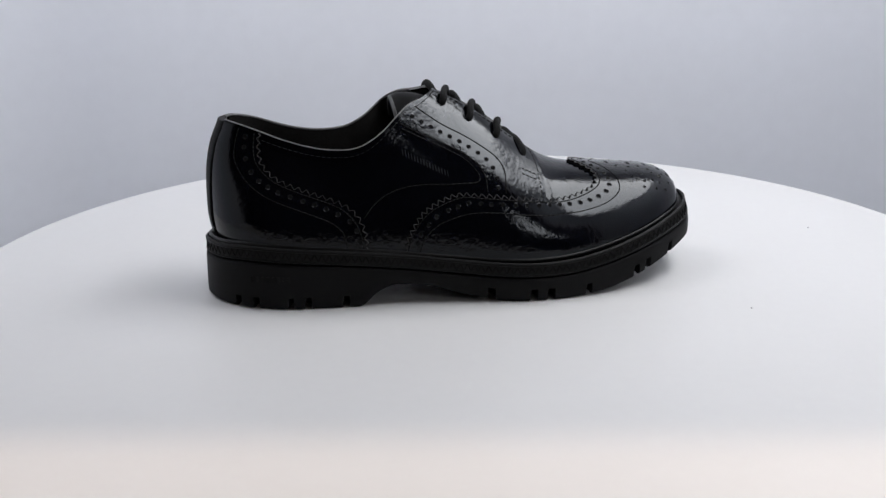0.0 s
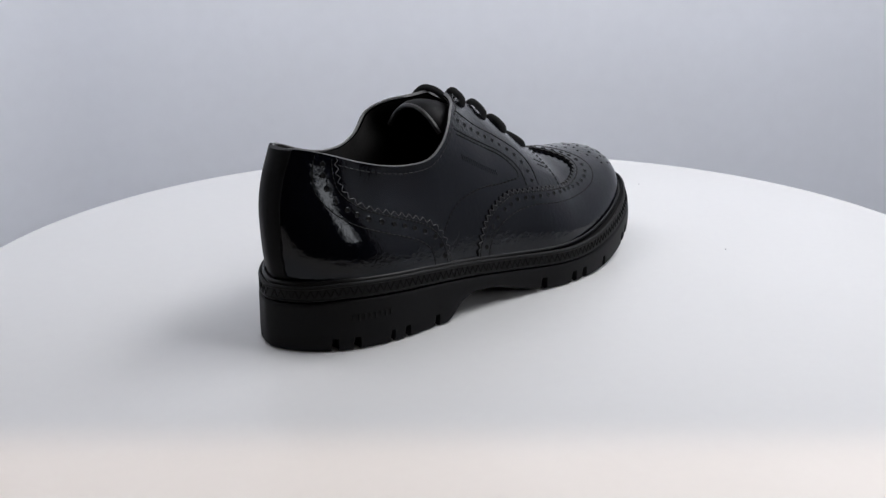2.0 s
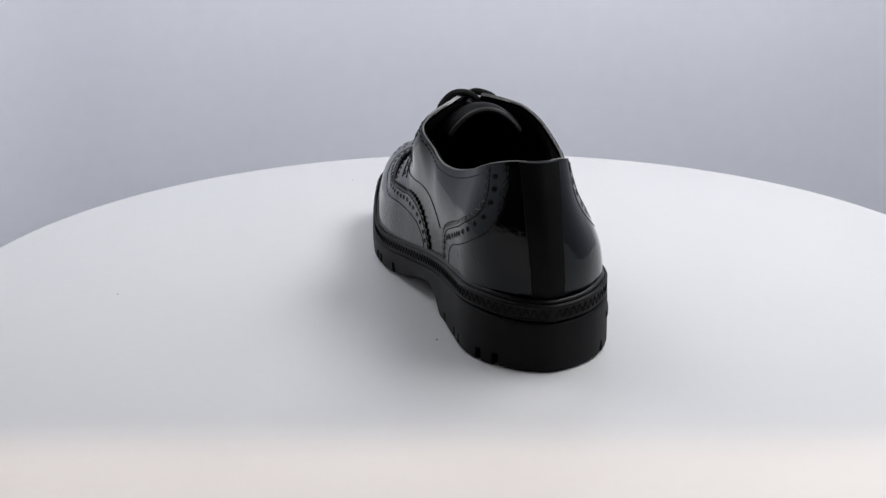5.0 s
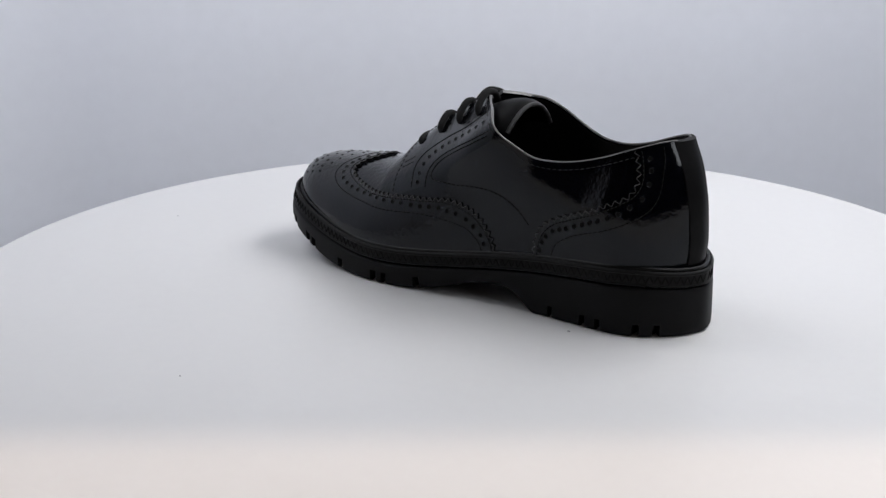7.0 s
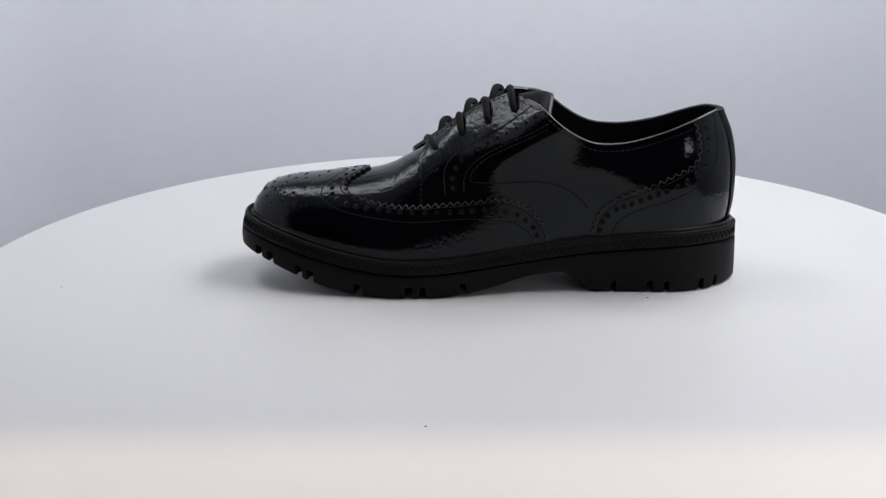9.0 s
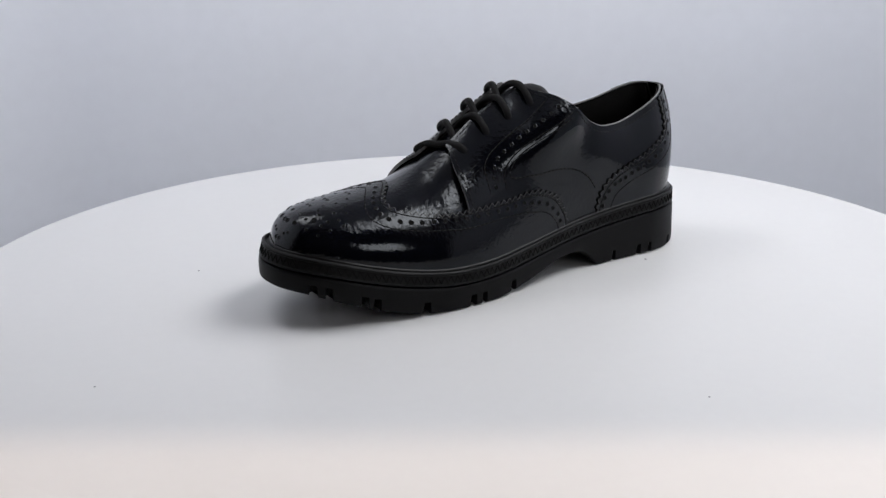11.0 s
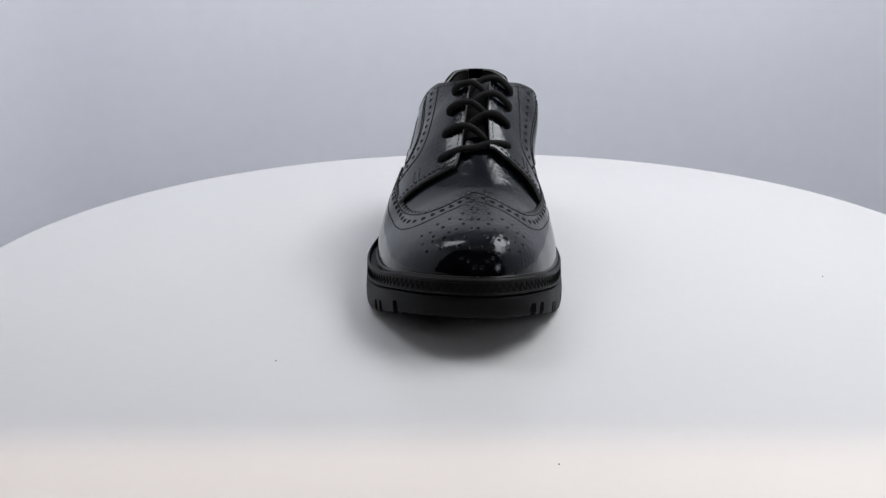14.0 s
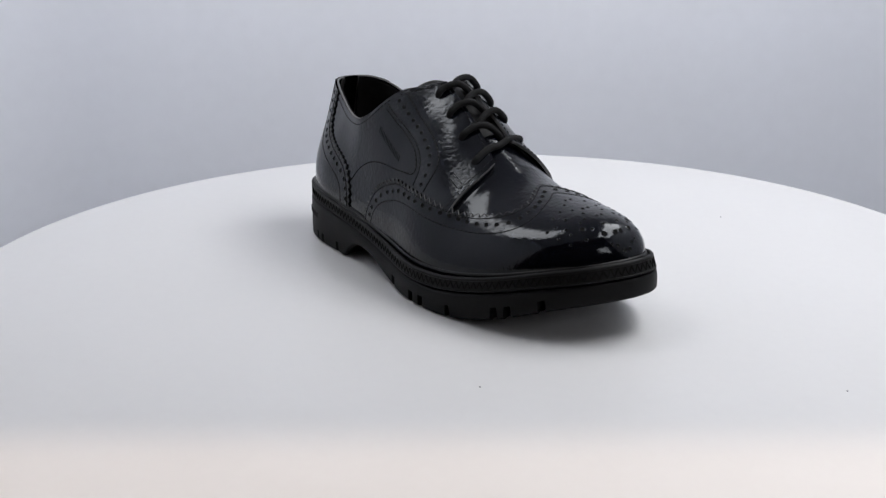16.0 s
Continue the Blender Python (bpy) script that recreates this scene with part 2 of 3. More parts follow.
def skin(x, side, a, lift=0.0):
    """A place on the upper, lifted off it by so many millimetres."""
    x, a = np.broadcast_arrays(np.asarray(x, float), np.asarray(a, float))
    p = hull(x, side, a)
    if np.any(lift):
        e = 0.4
        du = hull(x + e, side, a) - hull(x - e, side, a)
        a2 = np.clip(a, 0.02, math.pi / 2 - 0.02)
        dv = hull(x, side, a2 + 0.01) - hull(x, side, a2 - 0.01)
        n = np.cross(dv, du) * np.broadcast_to(np.asarray(side, float), x.shape)[..., None]
        l = np.linalg.norm(n, axis=-1, keepdims=True)
        n = np.where(l > 1e-9, n / np.maximum(l, 1e-9), np.array([1.0, 0, 0]))
        p = p + n * np.asarray(lift)[..., None]
    return p


# ---- the booth, the turntable and the room ----
def booth():
    r, n = 0.14, 14
    plan = [(BOOTH_W, BOOTH_S)]
    plan += [(BOOTH_W + r - r * math.cos(a), BOOTH_N - r + r * math.sin(a)) for a in np.linspace(0, math.pi / 2, n)]
    plan += [(BOOTH_E - r + r * math.sin(a), BOOTH_N - r + r * math.cos(a)) for a in np.linspace(0, math.pi / 2, n)]
    plan += [(BOOTH_E, BOOTH_S)]
    plan = np.array(plan)
    d = np.gradient(plan, axis=0)
    d /= np.linalg.norm(d, axis=1)[:, None]
    out = plan + np.stack([-d[:, 1], d[:, 0]], 1) * 0.008
    m = Mesh()
    rows = []
    for q, z in ((plan, -0.42), (plan, ROOF), (out, ROOF), (out, -0.42)):
        rows.append(np.column_stack([q, np.full(len(q), z)]))
    m.grid(np.stack(rows, 1), close_v=True)
    tagged(m.make("backdrop", BACKDROP, scale=1.0), "pale grey curved paper backdrop of a photo booth", "backdrop", kind="structure")
    m = Mesh().box((BOOTH_W - 0.01, BOOTH_S, ROOF + 0.004), (BOOTH_E + 0.01, BOOTH_N + 0.01, ROOF + 0.024))
    tagged(m.make("ceiling", ROOF_BOARD, smooth=False, scale=1.0), "pale grey board roof of the photo booth", "ceiling", kind="structure")
    m = Mesh().box((-2.0, -2.2, -0.46), (2.0, 1.6, -0.43))
    tagged(m.make("floor", DARK, smooth=False, scale=1.0), "dark grey floor under the turntable", "floor", kind="structure")
    # board round the front of the turntable, cut to its circle
    a = np.radians(np.linspace(200, 340, 60))
    ring_in = np.column_stack([0.2880 * np.cos(a), 0.2880 * np.sin(a)])
    ring_out = np.column_stack([np.linspace(-0.5, 0.42, 60), np.full(60, -0.355)])
    p = np.stack([np.column_stack([q, np.full(60, z)]) for q, z in ((ring_in * 1.008, -0.03), (ring_in * 1.008, 0.00005), (ring_in, 0.00005), (ring_in, 0.0001), (ring_out, 0.0001), (ring_out, -0.03))], 1)
    tagged(Mesh().grid(p, close_v=True).make("front_rail", WHITE_TOP, scale=1.0), "matt white board across the front of the booth", "rail", kind="structure")
    # unseen room shell, added; its near-black colour stands for the room's darkness
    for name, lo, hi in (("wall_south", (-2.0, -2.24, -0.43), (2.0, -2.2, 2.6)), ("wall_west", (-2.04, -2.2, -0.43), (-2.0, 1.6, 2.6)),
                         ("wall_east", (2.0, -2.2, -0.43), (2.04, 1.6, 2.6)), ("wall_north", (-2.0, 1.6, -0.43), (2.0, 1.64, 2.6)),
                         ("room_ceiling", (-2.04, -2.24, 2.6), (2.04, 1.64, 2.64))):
        tagged(Mesh().box(lo, hi).make(name, ROOM, smooth=False, scale=1.0), "unseen plain shell of the room around the booth, its dimness put into a near-black colour", "wall", kind="structure")


def turntable():
    base = tagged(new("turntable"), "round matt white rotating display table", "turntable")
    R = 0.2897
    prof = [(0.0, 0.0), (0.10, 0.0), (0.2, 0.0), (R - 0.002, 0.0), (R - 0.0004, -0.0001), (R, -0.0005), (R, -0.018), (R - 0.002, -0.02), (0.0, -0.02)]
    ang = np.linspace(0, 2 * math.pi, 180, endpoint=False)
    p = np.array([[(r * math.cos(a), r * math.sin(a), z) for r, z in prof] for a in ang])
    Mesh().grid(p, close_u=True).make("table_top", WHITE_TOP, base, scale=1.0)
    prof = [(0.0, -0.021), (0.09, -0.021), (0.09, -0.03), (0.05, -0.04), (0.05, -0.40), (0.16, -0.415), (0.16, -0.43), (0.0, -0.43)]
    p = np.array([[(r * math.cos(a), r * math.sin(a), z) for r, z in prof] for a in ang[::4]])
    Mesh().grid(p, close_u=True).make("pedestal", METAL, base, "grey metal pedestal", scale=1.0)
    # specks of dust lying on the top
    spots = ((-0.100, 0.020, 0.6), (0.142, -0.06, 0.45), (0.21, 0.08, 0.4), (-0.03, 0.19, 0.4))
    for x, y, s in spots:
        m = Mesh()
        a = np.linspace(0, 2 * math.pi, 7, endpoint=False)
        m.grid(np.array([[(x * 1000 + s * k * math.cos(t) * 1.4, y * 1000 + s * k * math.sin(t), h) for k, h in ((1, 0.0), (0.8, 0.25), (0.0, 0.4))] for t in a]), close_u=True)
        m.make("dust_speck", SPECK, base, "tiny grey speck of dust")
    return base


# ---- the shoe ----
def reach(x, a):
    """Millimetres on the upper for one radian of a."""
    return np.sqrt(((CREST_Z(x) - FEATHER_Z(x)) * np.cos(a)) ** 2 + (42 * np.sin(a)) ** 2)


def along(line):
    mid = (line[1:] + line[:-1]) / 2
    return np.concatenate([[0], np.cumsum(np.hypot(np.diff(line[:, 0]), np.diff(line[:, 1]) * reach(mid[:, 0], mid[:, 1])))])


def dense(points, step=0.8):
    """Points along a smooth line through (x, a) pairs, about so many millimetres apart."""
    p = np.array(points, float)
    q = np.concatenate([[2 * p[0] - p[1]], p, [2 * p[-1] - p[-2]]])
    out = []
    for i in range(1, len(q) - 2):
        a, b, c, d = q[i - 1:i + 3]
        for t in np.arange(0, 1, 0.05):
            out.append(0.5 * (2 * b + (c - a) * t + (2 * a - 5 * b + 4 * c - d) * t * t + (3 * b - a - 3 * c + d) * t ** 3))
    out = np.array(out + [p[-1]])
    s = along(out)
    u = np.linspace(0, s[-1], max(3, int(s[-1] / step)))
    return np.stack([np.interp(u, s, out[:, 0]), np.interp(u, s, out[:, 1])], 1)


def pinked(line, period, depth):
    """The same line with saw teeth."""
    k = reach(line[:, 0], line[:, 1])
    d = np.gradient(line, axis=0)
    d[:, 1] *= k
    n = np.stack([-d[:, 1], d[:, 0]], 1) / np.maximum(np.linalg.norm(d, axis=1), 1e-6)[:, None]
    n[:, 1] /= k
    saw = depth * (np.abs((along(line) / period) % 1 - 0.5) * 2 - 0.5)
    return line + n * saw[:, None]


HALF = math.pi / 2
WING = [(106.0, 0.0), (107.2, 0.07), (111, 0.16), (115, 0.235), (121, 0.31), (128, 0.375), (135, 0.42), (146, 0.45), (161, 0.51), (177, 0.595),
        (193, 0.70), (205.5, 0.82), (212, 0.94), (214.0, 1.10), (212.0, 1.24), (208.4, 1.36), (204.8, 1.48), (203, HALF)]
WING_HOLES = [(112, 0.065), (113.8, 0.122), (118, 0.186), (122.2, 0.244), (128.4, 0.301), (133.7, 0.337), (139, 0.373), (145.3, 0.392), (150.8, 0.406), (156.8, 0.43),
              (163.5, 0.463), (169.5, 0.495), (176.3, 0.531), (182.3, 0.57), (188.2, 0.60), (194, 0.625), (200.3, 0.645), (206.1, 0.674), (211.5, 0.717),
              (216.7, 0.789), (219.8, 0.90), (220.4, 1.02), (219.6, 1.14), (217.6, 1.25), (214.6, 1.36), (211.2, 1.475)]
WING_LOW = [(113, 0.0), (114.5, 0.06), (117.5, 0.122), (123.2, 0.194), (130.5, 0.251), (140, 0.305), (151.6, 0.35), (166, 0.394), (178.3, 0.442), (191, 0.50),
            (204.3, 0.545), (215, 0.61), (222.4, 0.724), (225.5, 0.861), (225.5, 1.04), (223.2, 1.20), (220, 1.36), (216.4, 1.50), (215, HALF)]
COUNTER = {-1: [(33.2, 0.52), (33.3, 0.46), (33.7, 0.40), (35.3, 0.346), (39.8, 0.302), (45.8, 0.273), (53.5, 0.255), (61.9, 0.238), (70.2, 0.222), (77.8, 0.198), (82.6, 0.155), (85.4, 0.09), (86.6, 0)],
           1: [(29.4, 0.53), (28.7, 0.47), (28.0, 0.406), (28.1, 0.358), (30.2, 0.316), (33.6, 0.291), (38.0, 0.274), (44.0, 0.254), (50.0, 0.233), (56.5, 0.22), (65.0, 0.203), (74.0, 0.176), (80.0, 0.125), (82.4, 0.06), (83.2, 0)]}
COUNTER_HOLES = {-1: [(26.0, 0.52), (25.8, 0.468), (26.0, 0.418), (27.2, 0.364), (30.2, 0.308), (34.1, 0.272), (38.2, 0.25), (43.2, 0.232), (49.2, 0.218), (55.3, 0.205), (60.9, 0.194), (66.4, 0.181), (72.2, 0.164), (78.0, 0.138), (81.2, 0.097), (82.8, 0.045)],
                 1: [(23.8, 0.51), (23.2, 0.462), (22.9, 0.412), (23.6, 0.356), (25.9, 0.297), (30.6, 0.261), (35.3, 0.231), (40.4, 0.212), (45.6, 0.195), (49.8, 0.185), (54.0, 0.175), (58.6, 0.164), (63.2, 0.152), (67.0, 0.146), (71.0, 0.136), (75.2, 0.109), (77.7, 0.079), (79.2, 0.036)]}
COUNTER_LOW = {-1: [(21.5, 0.54), (20.9, 0.48), (20.7, 0.425), (21.2, 0.366), (23.0, 0.326), (26.4, 0.28), (30.8, 0.241), (37.7, 0.205), (47.6, 0.177), (58.4, 0.152), (68.0, 0.125), (74.4, 0.08), (76.4, 0)],
               1: [(16.6, 0.54), (17.0, 0.467), (18.1, 0.406), (19.2, 0.332), (21.0, 0.28), (24.4, 0.236), (30.5, 0.2), (38.0, 0.17), (47.0, 0.146), (59.5, 0.121), (68.5, 0.08), (72.0, 0.03), (72.6, 0)]}
WING_DROP = spline([0, 106, 113, 125, 138, 150, 168, 180, 190, 202, 282], [0, 0, -0.008, -0.03, -0.057, -0.06, -0.052, -0.044, -0.02, 0, 0])


def wing_line(points, side):
    """A line of the wing cap: it runs lower along the inner side."""
    p = np.array(points, float)
    if side > 0:
        p[:, 1] += WING_DROP(p[:, 0]) * np.clip(p[:, 1] / 0.12, 0, 1)
    return p


EYE_UP = [(115, 0.975), (122.2, 0.955), (134.7, 0.912), (149.5, 0.868), (156.5, 0.825), (159.6, 0.73), (159.2, 0.53)]
EYE_HOLES = [(113, 0.87), (117.8, 0.868), (122.6, 0.864), (127.5, 0.857), (132.4, 0.845), (137.3, 0.828), (142, 0.811), (146.7, 0.792), (150.8, 0.766), (153.8, 0.715), (155.4, 0.64), (155.4, 0.56)]
EYE_LOW = [(106.5, 0.767), (115.9, 0.765), (127.4, 0.768), (139, 0.732), (146, 0.681), (149.3, 0.602), (149.5, 0.49)]
EYE_LOWER = [(107, 0.735), (116, 0.735), (127, 0.735), (137.5, 0.70), (143.5, 0.65), (146.2, 0.59), (143.5, 0.535), (131.6, 0.481), (120, 0.438), (108.7, 0.38), (99.5, 0.316), (91.2, 0.237), (85.5, 0.16)]
MEDALLION = [(259.8, 1.5, 1.25), (258.8, 1.219, 1.25), (251.7, 1.033, 1.25), (265.1, 1.413, 1.05), (254.4, 1.406, 1.0), (239.9, 0.782, 0.75), (247, 0.696, 0.75), (252.8, 0.617, 0.75),
             (250, 0.839, 0.75), (256.4, 0.832, 0.75), (246.4, 0.911, 0.75), (241.2, 0.911, 0.75), (241.2, 1.105, 0.9), (248.2, 1.148, 0.75), (247, 1.277, 0.75),
             (242.5, 1.40, 0.75), (254.4, 1.14, 0.75), (247.6, 1.53, 0.75), (235.5, 1.05, 0.75), (233.5, 1.22, 0.75), (236.5, 1.36, 0.75), (262.5, 1.10, 0.75), (263.5, 1.25, 0.75),
             (229.5, 1.40, 0.75), (225.5, 1.53, 0.75), (238, 1.53, 0.9)]


def top_angle(x, side):
    """Where the quarter ends: at the collar behind, at the lacing's edge in front."""
    lace = inward(x, side, MIDDLE_Y(x) + side * np.interp(x, [118, 150, 172, 181], [5.4, 5.9, 7.2, 9.8]))
    return np.where(x < 127, np.minimum(rise(x, TOPLINE_Z(x)), lace), lace)


FRONT = {-1: [(180.5, 0.56), (180.5, 0.70), (180.6, 0.85), (180.8, 1.0), (180.2, 1.15), (178.6, 1.30)],
         1: [(173.5, 0.55), (173.6, 0.70), (173.4, 0.85), (173.2, 1.0), (172.0, 1.13), (170.0, 1.27)]}


def front_x(side, a):
    f = np.array(FRONT[side])
    return np.interp(a, f[:, 1], f[:, 0])


def facing(x, side, a, lift=0.7):
    """How far the quarter stands off: more towards its open front edge."""
    k = np.clip((np.asarray(x) - front_x(side, 1.0) + 34) / 34, 0, 1)
    return lift + 1.9 * k ** 1.5 * np.clip((np.asarray(a) - 0.45) / 0.25, 0, 1)


def quarter_grid(side, lift, nx=190, na=70):
    """Rows from the heel's back to the front edge, each from the welt to the top."""
    end = front_x(side, 1.0)
    s = np.linspace(0, 1, nx)
    base = X0 + 0.02 + (end - X0) * (s * 0.75 + 0.25 * s ** 3) * 1.0
    rows = []
    for k, x in zip(s, base):
        top = top_angle(np.array([x]), side)[0]
        a = np.linspace(0, 1, na) * top
        shift = (front_x(side, a) - end) * np.clip((k - 0.75) / 0.25, 0, 1)
        rows.append(skin(x + shift, side, a, facing(x + shift, side, a, lift)))
    return np.array(rows)


def on_skin(points, side, lift, open_front=False):
    p = np.array(points, float)
    if open_front:
        lift = facing(p[:, 0], side, p[:, 1], lift)
    return skin(p[:, 0], side, p[:, 1], lift)


def stitches(m, line, side, lift, length=1.9, gap=1.0, r=0.27, seam=None, open_front=False):
    """Short dashes of thread along a line on the upper."""
    q = dense(line, 0.4)
    q = q[(q[:, 0] > 126) | (q[:, 1] < top_angle(q[:, 0], side) - 0.012)]
    if len(q) < 3:
        return m
    p = on_skin(q, side, lift, open_front)
    if seam is not None:
        seam.append(Mesh().tube(on_skin(q[::2], side, lift - 0.22, open_front), 0.42, 5))
    one = Mesh()
    m.append(one)
    s = np.concatenate([[0], np.cumsum(np.linalg.norm(np.diff(p, axis=0), axis=1))])
    at = 0.0
    while at + length < s[-1]:
        u = np.linspace(at, at + length, 4)
        q = np.stack([np.interp(u, s, p[:, k]) for k in range(3)], 1)
        one.tube(q, [r * 0.5, r, r, r * 0.5], 5)
        at += length + gap
    return m


def perforation_mesh():
    m = Mesh()
    a = np.linspace(0, 2 * math.pi, 14, endpoint=False)
    prof = ((1.45, -0.12), (1.3, 0.10), (1.05, 0.16), (0.9, 0.06))
    m.grid(np.array([[(r * math.cos(t), r * math.sin(t), z) for r, z in prof] for t in a]), close_u=True)
    ob = m.make("perforation", PATENT)
    n = Mesh()
    n.grid(np.array([[(r * math.cos(t), r * math.sin(t), z) for r, z in ((0.98, 0.10), (0.5, 0.045), (0.0, 0.03))] for t in a]), close_u=True)
    me, other = ob.data, n.make("perforation", HOLE)
    bm = bmesh.new()
    bm.from_mesh(me)
    k = len(bm.faces)
    bm.from_mesh(other.data)
    bm.faces.ensure_lookup_table()
    for f in bm.faces[k:]:
        f.material_index = 1
    bm.to_mesh(me)
    bm.free()
    me.materials.append(HOLE)
    for o in (other, ob):
        bpy.data.objects.remove(o)
    return me


def sew(threads, seams, parent):
    for k in threads:
        if k.v:
            tagged(k.make("stitching", THREAD, parent), kind="stuff")
    for k in seams:
        k.make("seam", HOLE, parent)


def punch(mesh, parent, x, side, a, lift, size=1.0):
    p = skin(np.array([x, x + 0.5]), side, np.array([a, a]), lift)
    q = skin(np.array([x]), side, np.array([a + 0.02]), lift)[0]
    u = Vector(p[1] - p[0]).normalized()
    n = u.cross(Vector(q - p[0])).normalized() * (1 if side < 0 else -1)
    v = n.cross(u)
    ob = new("perforation", mesh)
    ob.parent = parent
    ob.matrix_basis = Matrix.Translation(Vector(p[0]) * 0.001) @ Matrix((u, v, n)).transposed().to_4x4() @ Matrix.Scale(size, 4)
    return ob


def ruled(inner, outer, side, lift, rows, wall=True):
    """A panel between two lines of (x, a), with a cut edge down to the upper along the outer line."""
    t = np.linspace(0, 1, rows)[:, None, None]
    g = inner[None] * (1 - t) + outer[None] * t
    p = skin(g[..., 0], side, g[..., 1], lift)
    if wall:
        p = np.concatenate([p, skin(outer[:, 0], side, outer[:, 1], 0.2)[None]])
    return p


def sole_rows(levels):
    """A belt round the plan: for each level an outward offset and a height by x."""
    d = np.roll(SOLE, -1, 0) - np.roll(SOLE, 1, 0)
    d /= np.linalg.norm(d, axis=1)[:, None]
    n = np.stack([d[:, 1], -d[:, 0]], 1)
    out = []
    for off, z in levels:
        q = SOLE + n * np.asarray(off)[..., None] if np.ndim(off) else SOLE + n * off
        out.append(np.column_stack([q, z(SOLE[:, 0]) if callable(z) else z]))
    return np.stack(out, 1)


NOTCHES = {-1: (20.5, 29, 46.8, 55.2, 74.5, 149, 171, 180, 201, 229, 236, 251), 1: (17.5, 25.5, 43.5, 52, 71, 150, 171, 178, 205, 231, 237, 253, 260)}


def build_shoe():
    shoe = tagged(new("shoe"), "black patent leather brogue shoe with chunky sole, on a white turntable", "shoe")

    # outsole with the raised heel, the arch and the notches cut into its edge
    x, y = SOLE[:, 0], SOLE[:, 1]
    notch = np.zeros(len(SOLE))
    for side, places in NOTCHES.items():
        for c in places:
            w = 1.2 if c < 140 else 1.5
            notch = np.maximum(notch, np.where((np.sign(y - 2) == side) & (np.abs(x - c) < w), 1.0, 0.0))
    zg, zw = GROUND_Z(x), WELT_Z(x) - 0.2
    deep = np.minimum(5.0, (zw - zg) * 0.5)
    rows = [(-1.5 - 6 * notch, zg + notch * deep), (0.0 - 5.5 * notch, zg + 0.4 + notch * (deep - 0.5)), (0.8 - 5.0 * notch, zg + 1.3 + notch * (deep - 1.4)),
            (0.9 - 4.2 * notch, zg + np.minimum(3.4, (zw - zg) * 0.35) + notch * (deep - 3.0)), (0.9, zg + np.maximum(deep + 1.0, np.minimum(6.5, (zw - zg) * 0.55))), (0.6, zw - 2.4), (0.4, zw - 1.3), (-0.1, zw - 0.8), (-1.6, zw - 0.7)]
    m = Mesh()
    belt = sole_rows(rows)
    m.grid(belt, close_u=True)
    mid = MIDDLE_Y(x) * 0.6
    under = np.stack([np.column_stack([belt[:, 0, 0], mid + (belt[:, 0, 1] - mid) * k, GROUND_Z(belt[:, 0, 0]) + (belt[:, 0, 2] - zg if k == 1 else 0) + (0.0 if k == 1 else 0.8)]) for k in (1, 0.97, 0.6, 0.0)], 1)
    m.grid(under, close_u=True)
    outsole = m.make("outsole", RUBBER, shoe, "chunky black rubber outsole with notched edge")
    # raised bars standing for the small moulded lettering on the heel's outer side
    for k in range(8):
        c = 27 + k * 2.6
        yy = np.interp(c + 0.8, SOLE[:250, 0], SOLE[:250, 1]) - 0.7
        Mesh().box((c, yy - 0.3, 14.5), (c + 1.5, yy + 1.2, 17.6)).make("moulded_bar", RUBBER, outsole, smooth=False)

    # welt: a band with a moulded zigzag between two lips
    zf = FEATHER_Z(x)
    th = zf - zw
    rows = [(-1.6, zw + 0.2), (-0.1, zw + 0.2), (0.45, zw + 0.5), (0.4, zw + 1.1), (0.0, zw + 1.3), (0.0, zw + th * 0.76), (0.35, zw + th * 0.8), (0.4, zw + th * 0.9), (0.0, zw + th * 0.98),
            (-0.7, zf + 0.1), (-1.3, zf - 0.5), (-1.6, zf - 1.9), (-9.5, zf - 1.9)]
    lean = np.interp(x, [0, 170, 215, 255, 282], [0, 0, 0.8, 2.0, 2.2])
    rows = [(off - lean * np.clip((h - zw) / th, 0, 1), h) for off, h in rows]
    welt = Mesh().grid(sole_rows(rows), close_u=True).make("welt", BAND, shoe, "moulded rubber welt with a zigzag pattern")
    per = np.concatenate([[0], np.cumsum(np.linalg.norm(np.diff(SOLE, axis=0), axis=1))])
    tooth = 3.7
    u = np.arange(0, per[-1], tooth / 2)
    zx = np.stack([np.interp(u, per, SOLE[:, 0]), np.interp(u, per, SOLE[:, 1])], 1)
    hi = np.arange(len(u)) % 2
    b, t = WELT_Z(zx[:, 0]) + 1.5, FEATHER_Z(zx[:, 0]) - 0.2
    z = np.where(hi, b + (t - b) * 0.66, b)
    near = np.interp(u, per, np.arange(len(SOLE)))[:, None].astype(int)[:, 0]
    away = (PLAN - SOLE)[near]
    zx = zx + away / np.linalg.norm(away, axis=1)[:, None] * (np.interp(zx[:, 0], [0, 170, 215, 255, 282], [0, 0, 0.8, 2.0, 2.2]) * np.where(hi, 0.7, 0.2))[:, None]
    mm = Mesh()
    fine = np.column_stack([zx, z])
    mm.tube(np.concatenate([fine[:1]] + [np.linspace(fine[i], fine[i + 1], 4)[1:] for i in range(len(fine) - 1)]), 0.34, 5)
    mm.make("zigzag", HOLE, welt, "dark zigzag line")
    fx = PLAN
    m = Mesh().tube(np.column_stack([fx + (SOLE - fx) / np.linalg.norm(SOLE - fx, axis=1)[:, None] * 1.1, FEATHER_Z(fx[:, 0]) + 0.3])[::2], 1.2, 10, closed=True)
    inner = fx + (fx - SOLE) * 0.3
    m.grid(np.stack([np.column_stack([inner, FEATHER_Z(fx[:, 0]) + h]) for h in (-2.4, 2.8)], 1), close_u=True)
    m.make("welt_cord", WELTING, shoe, "glossy rounded cord along the welt")

    # vamp: the closed front of the upper, reaching under the lacing
    s = np.linspace(0, 1, 150)
    xs = 164 + (X1 - 164) * np.sin(s * HALF)
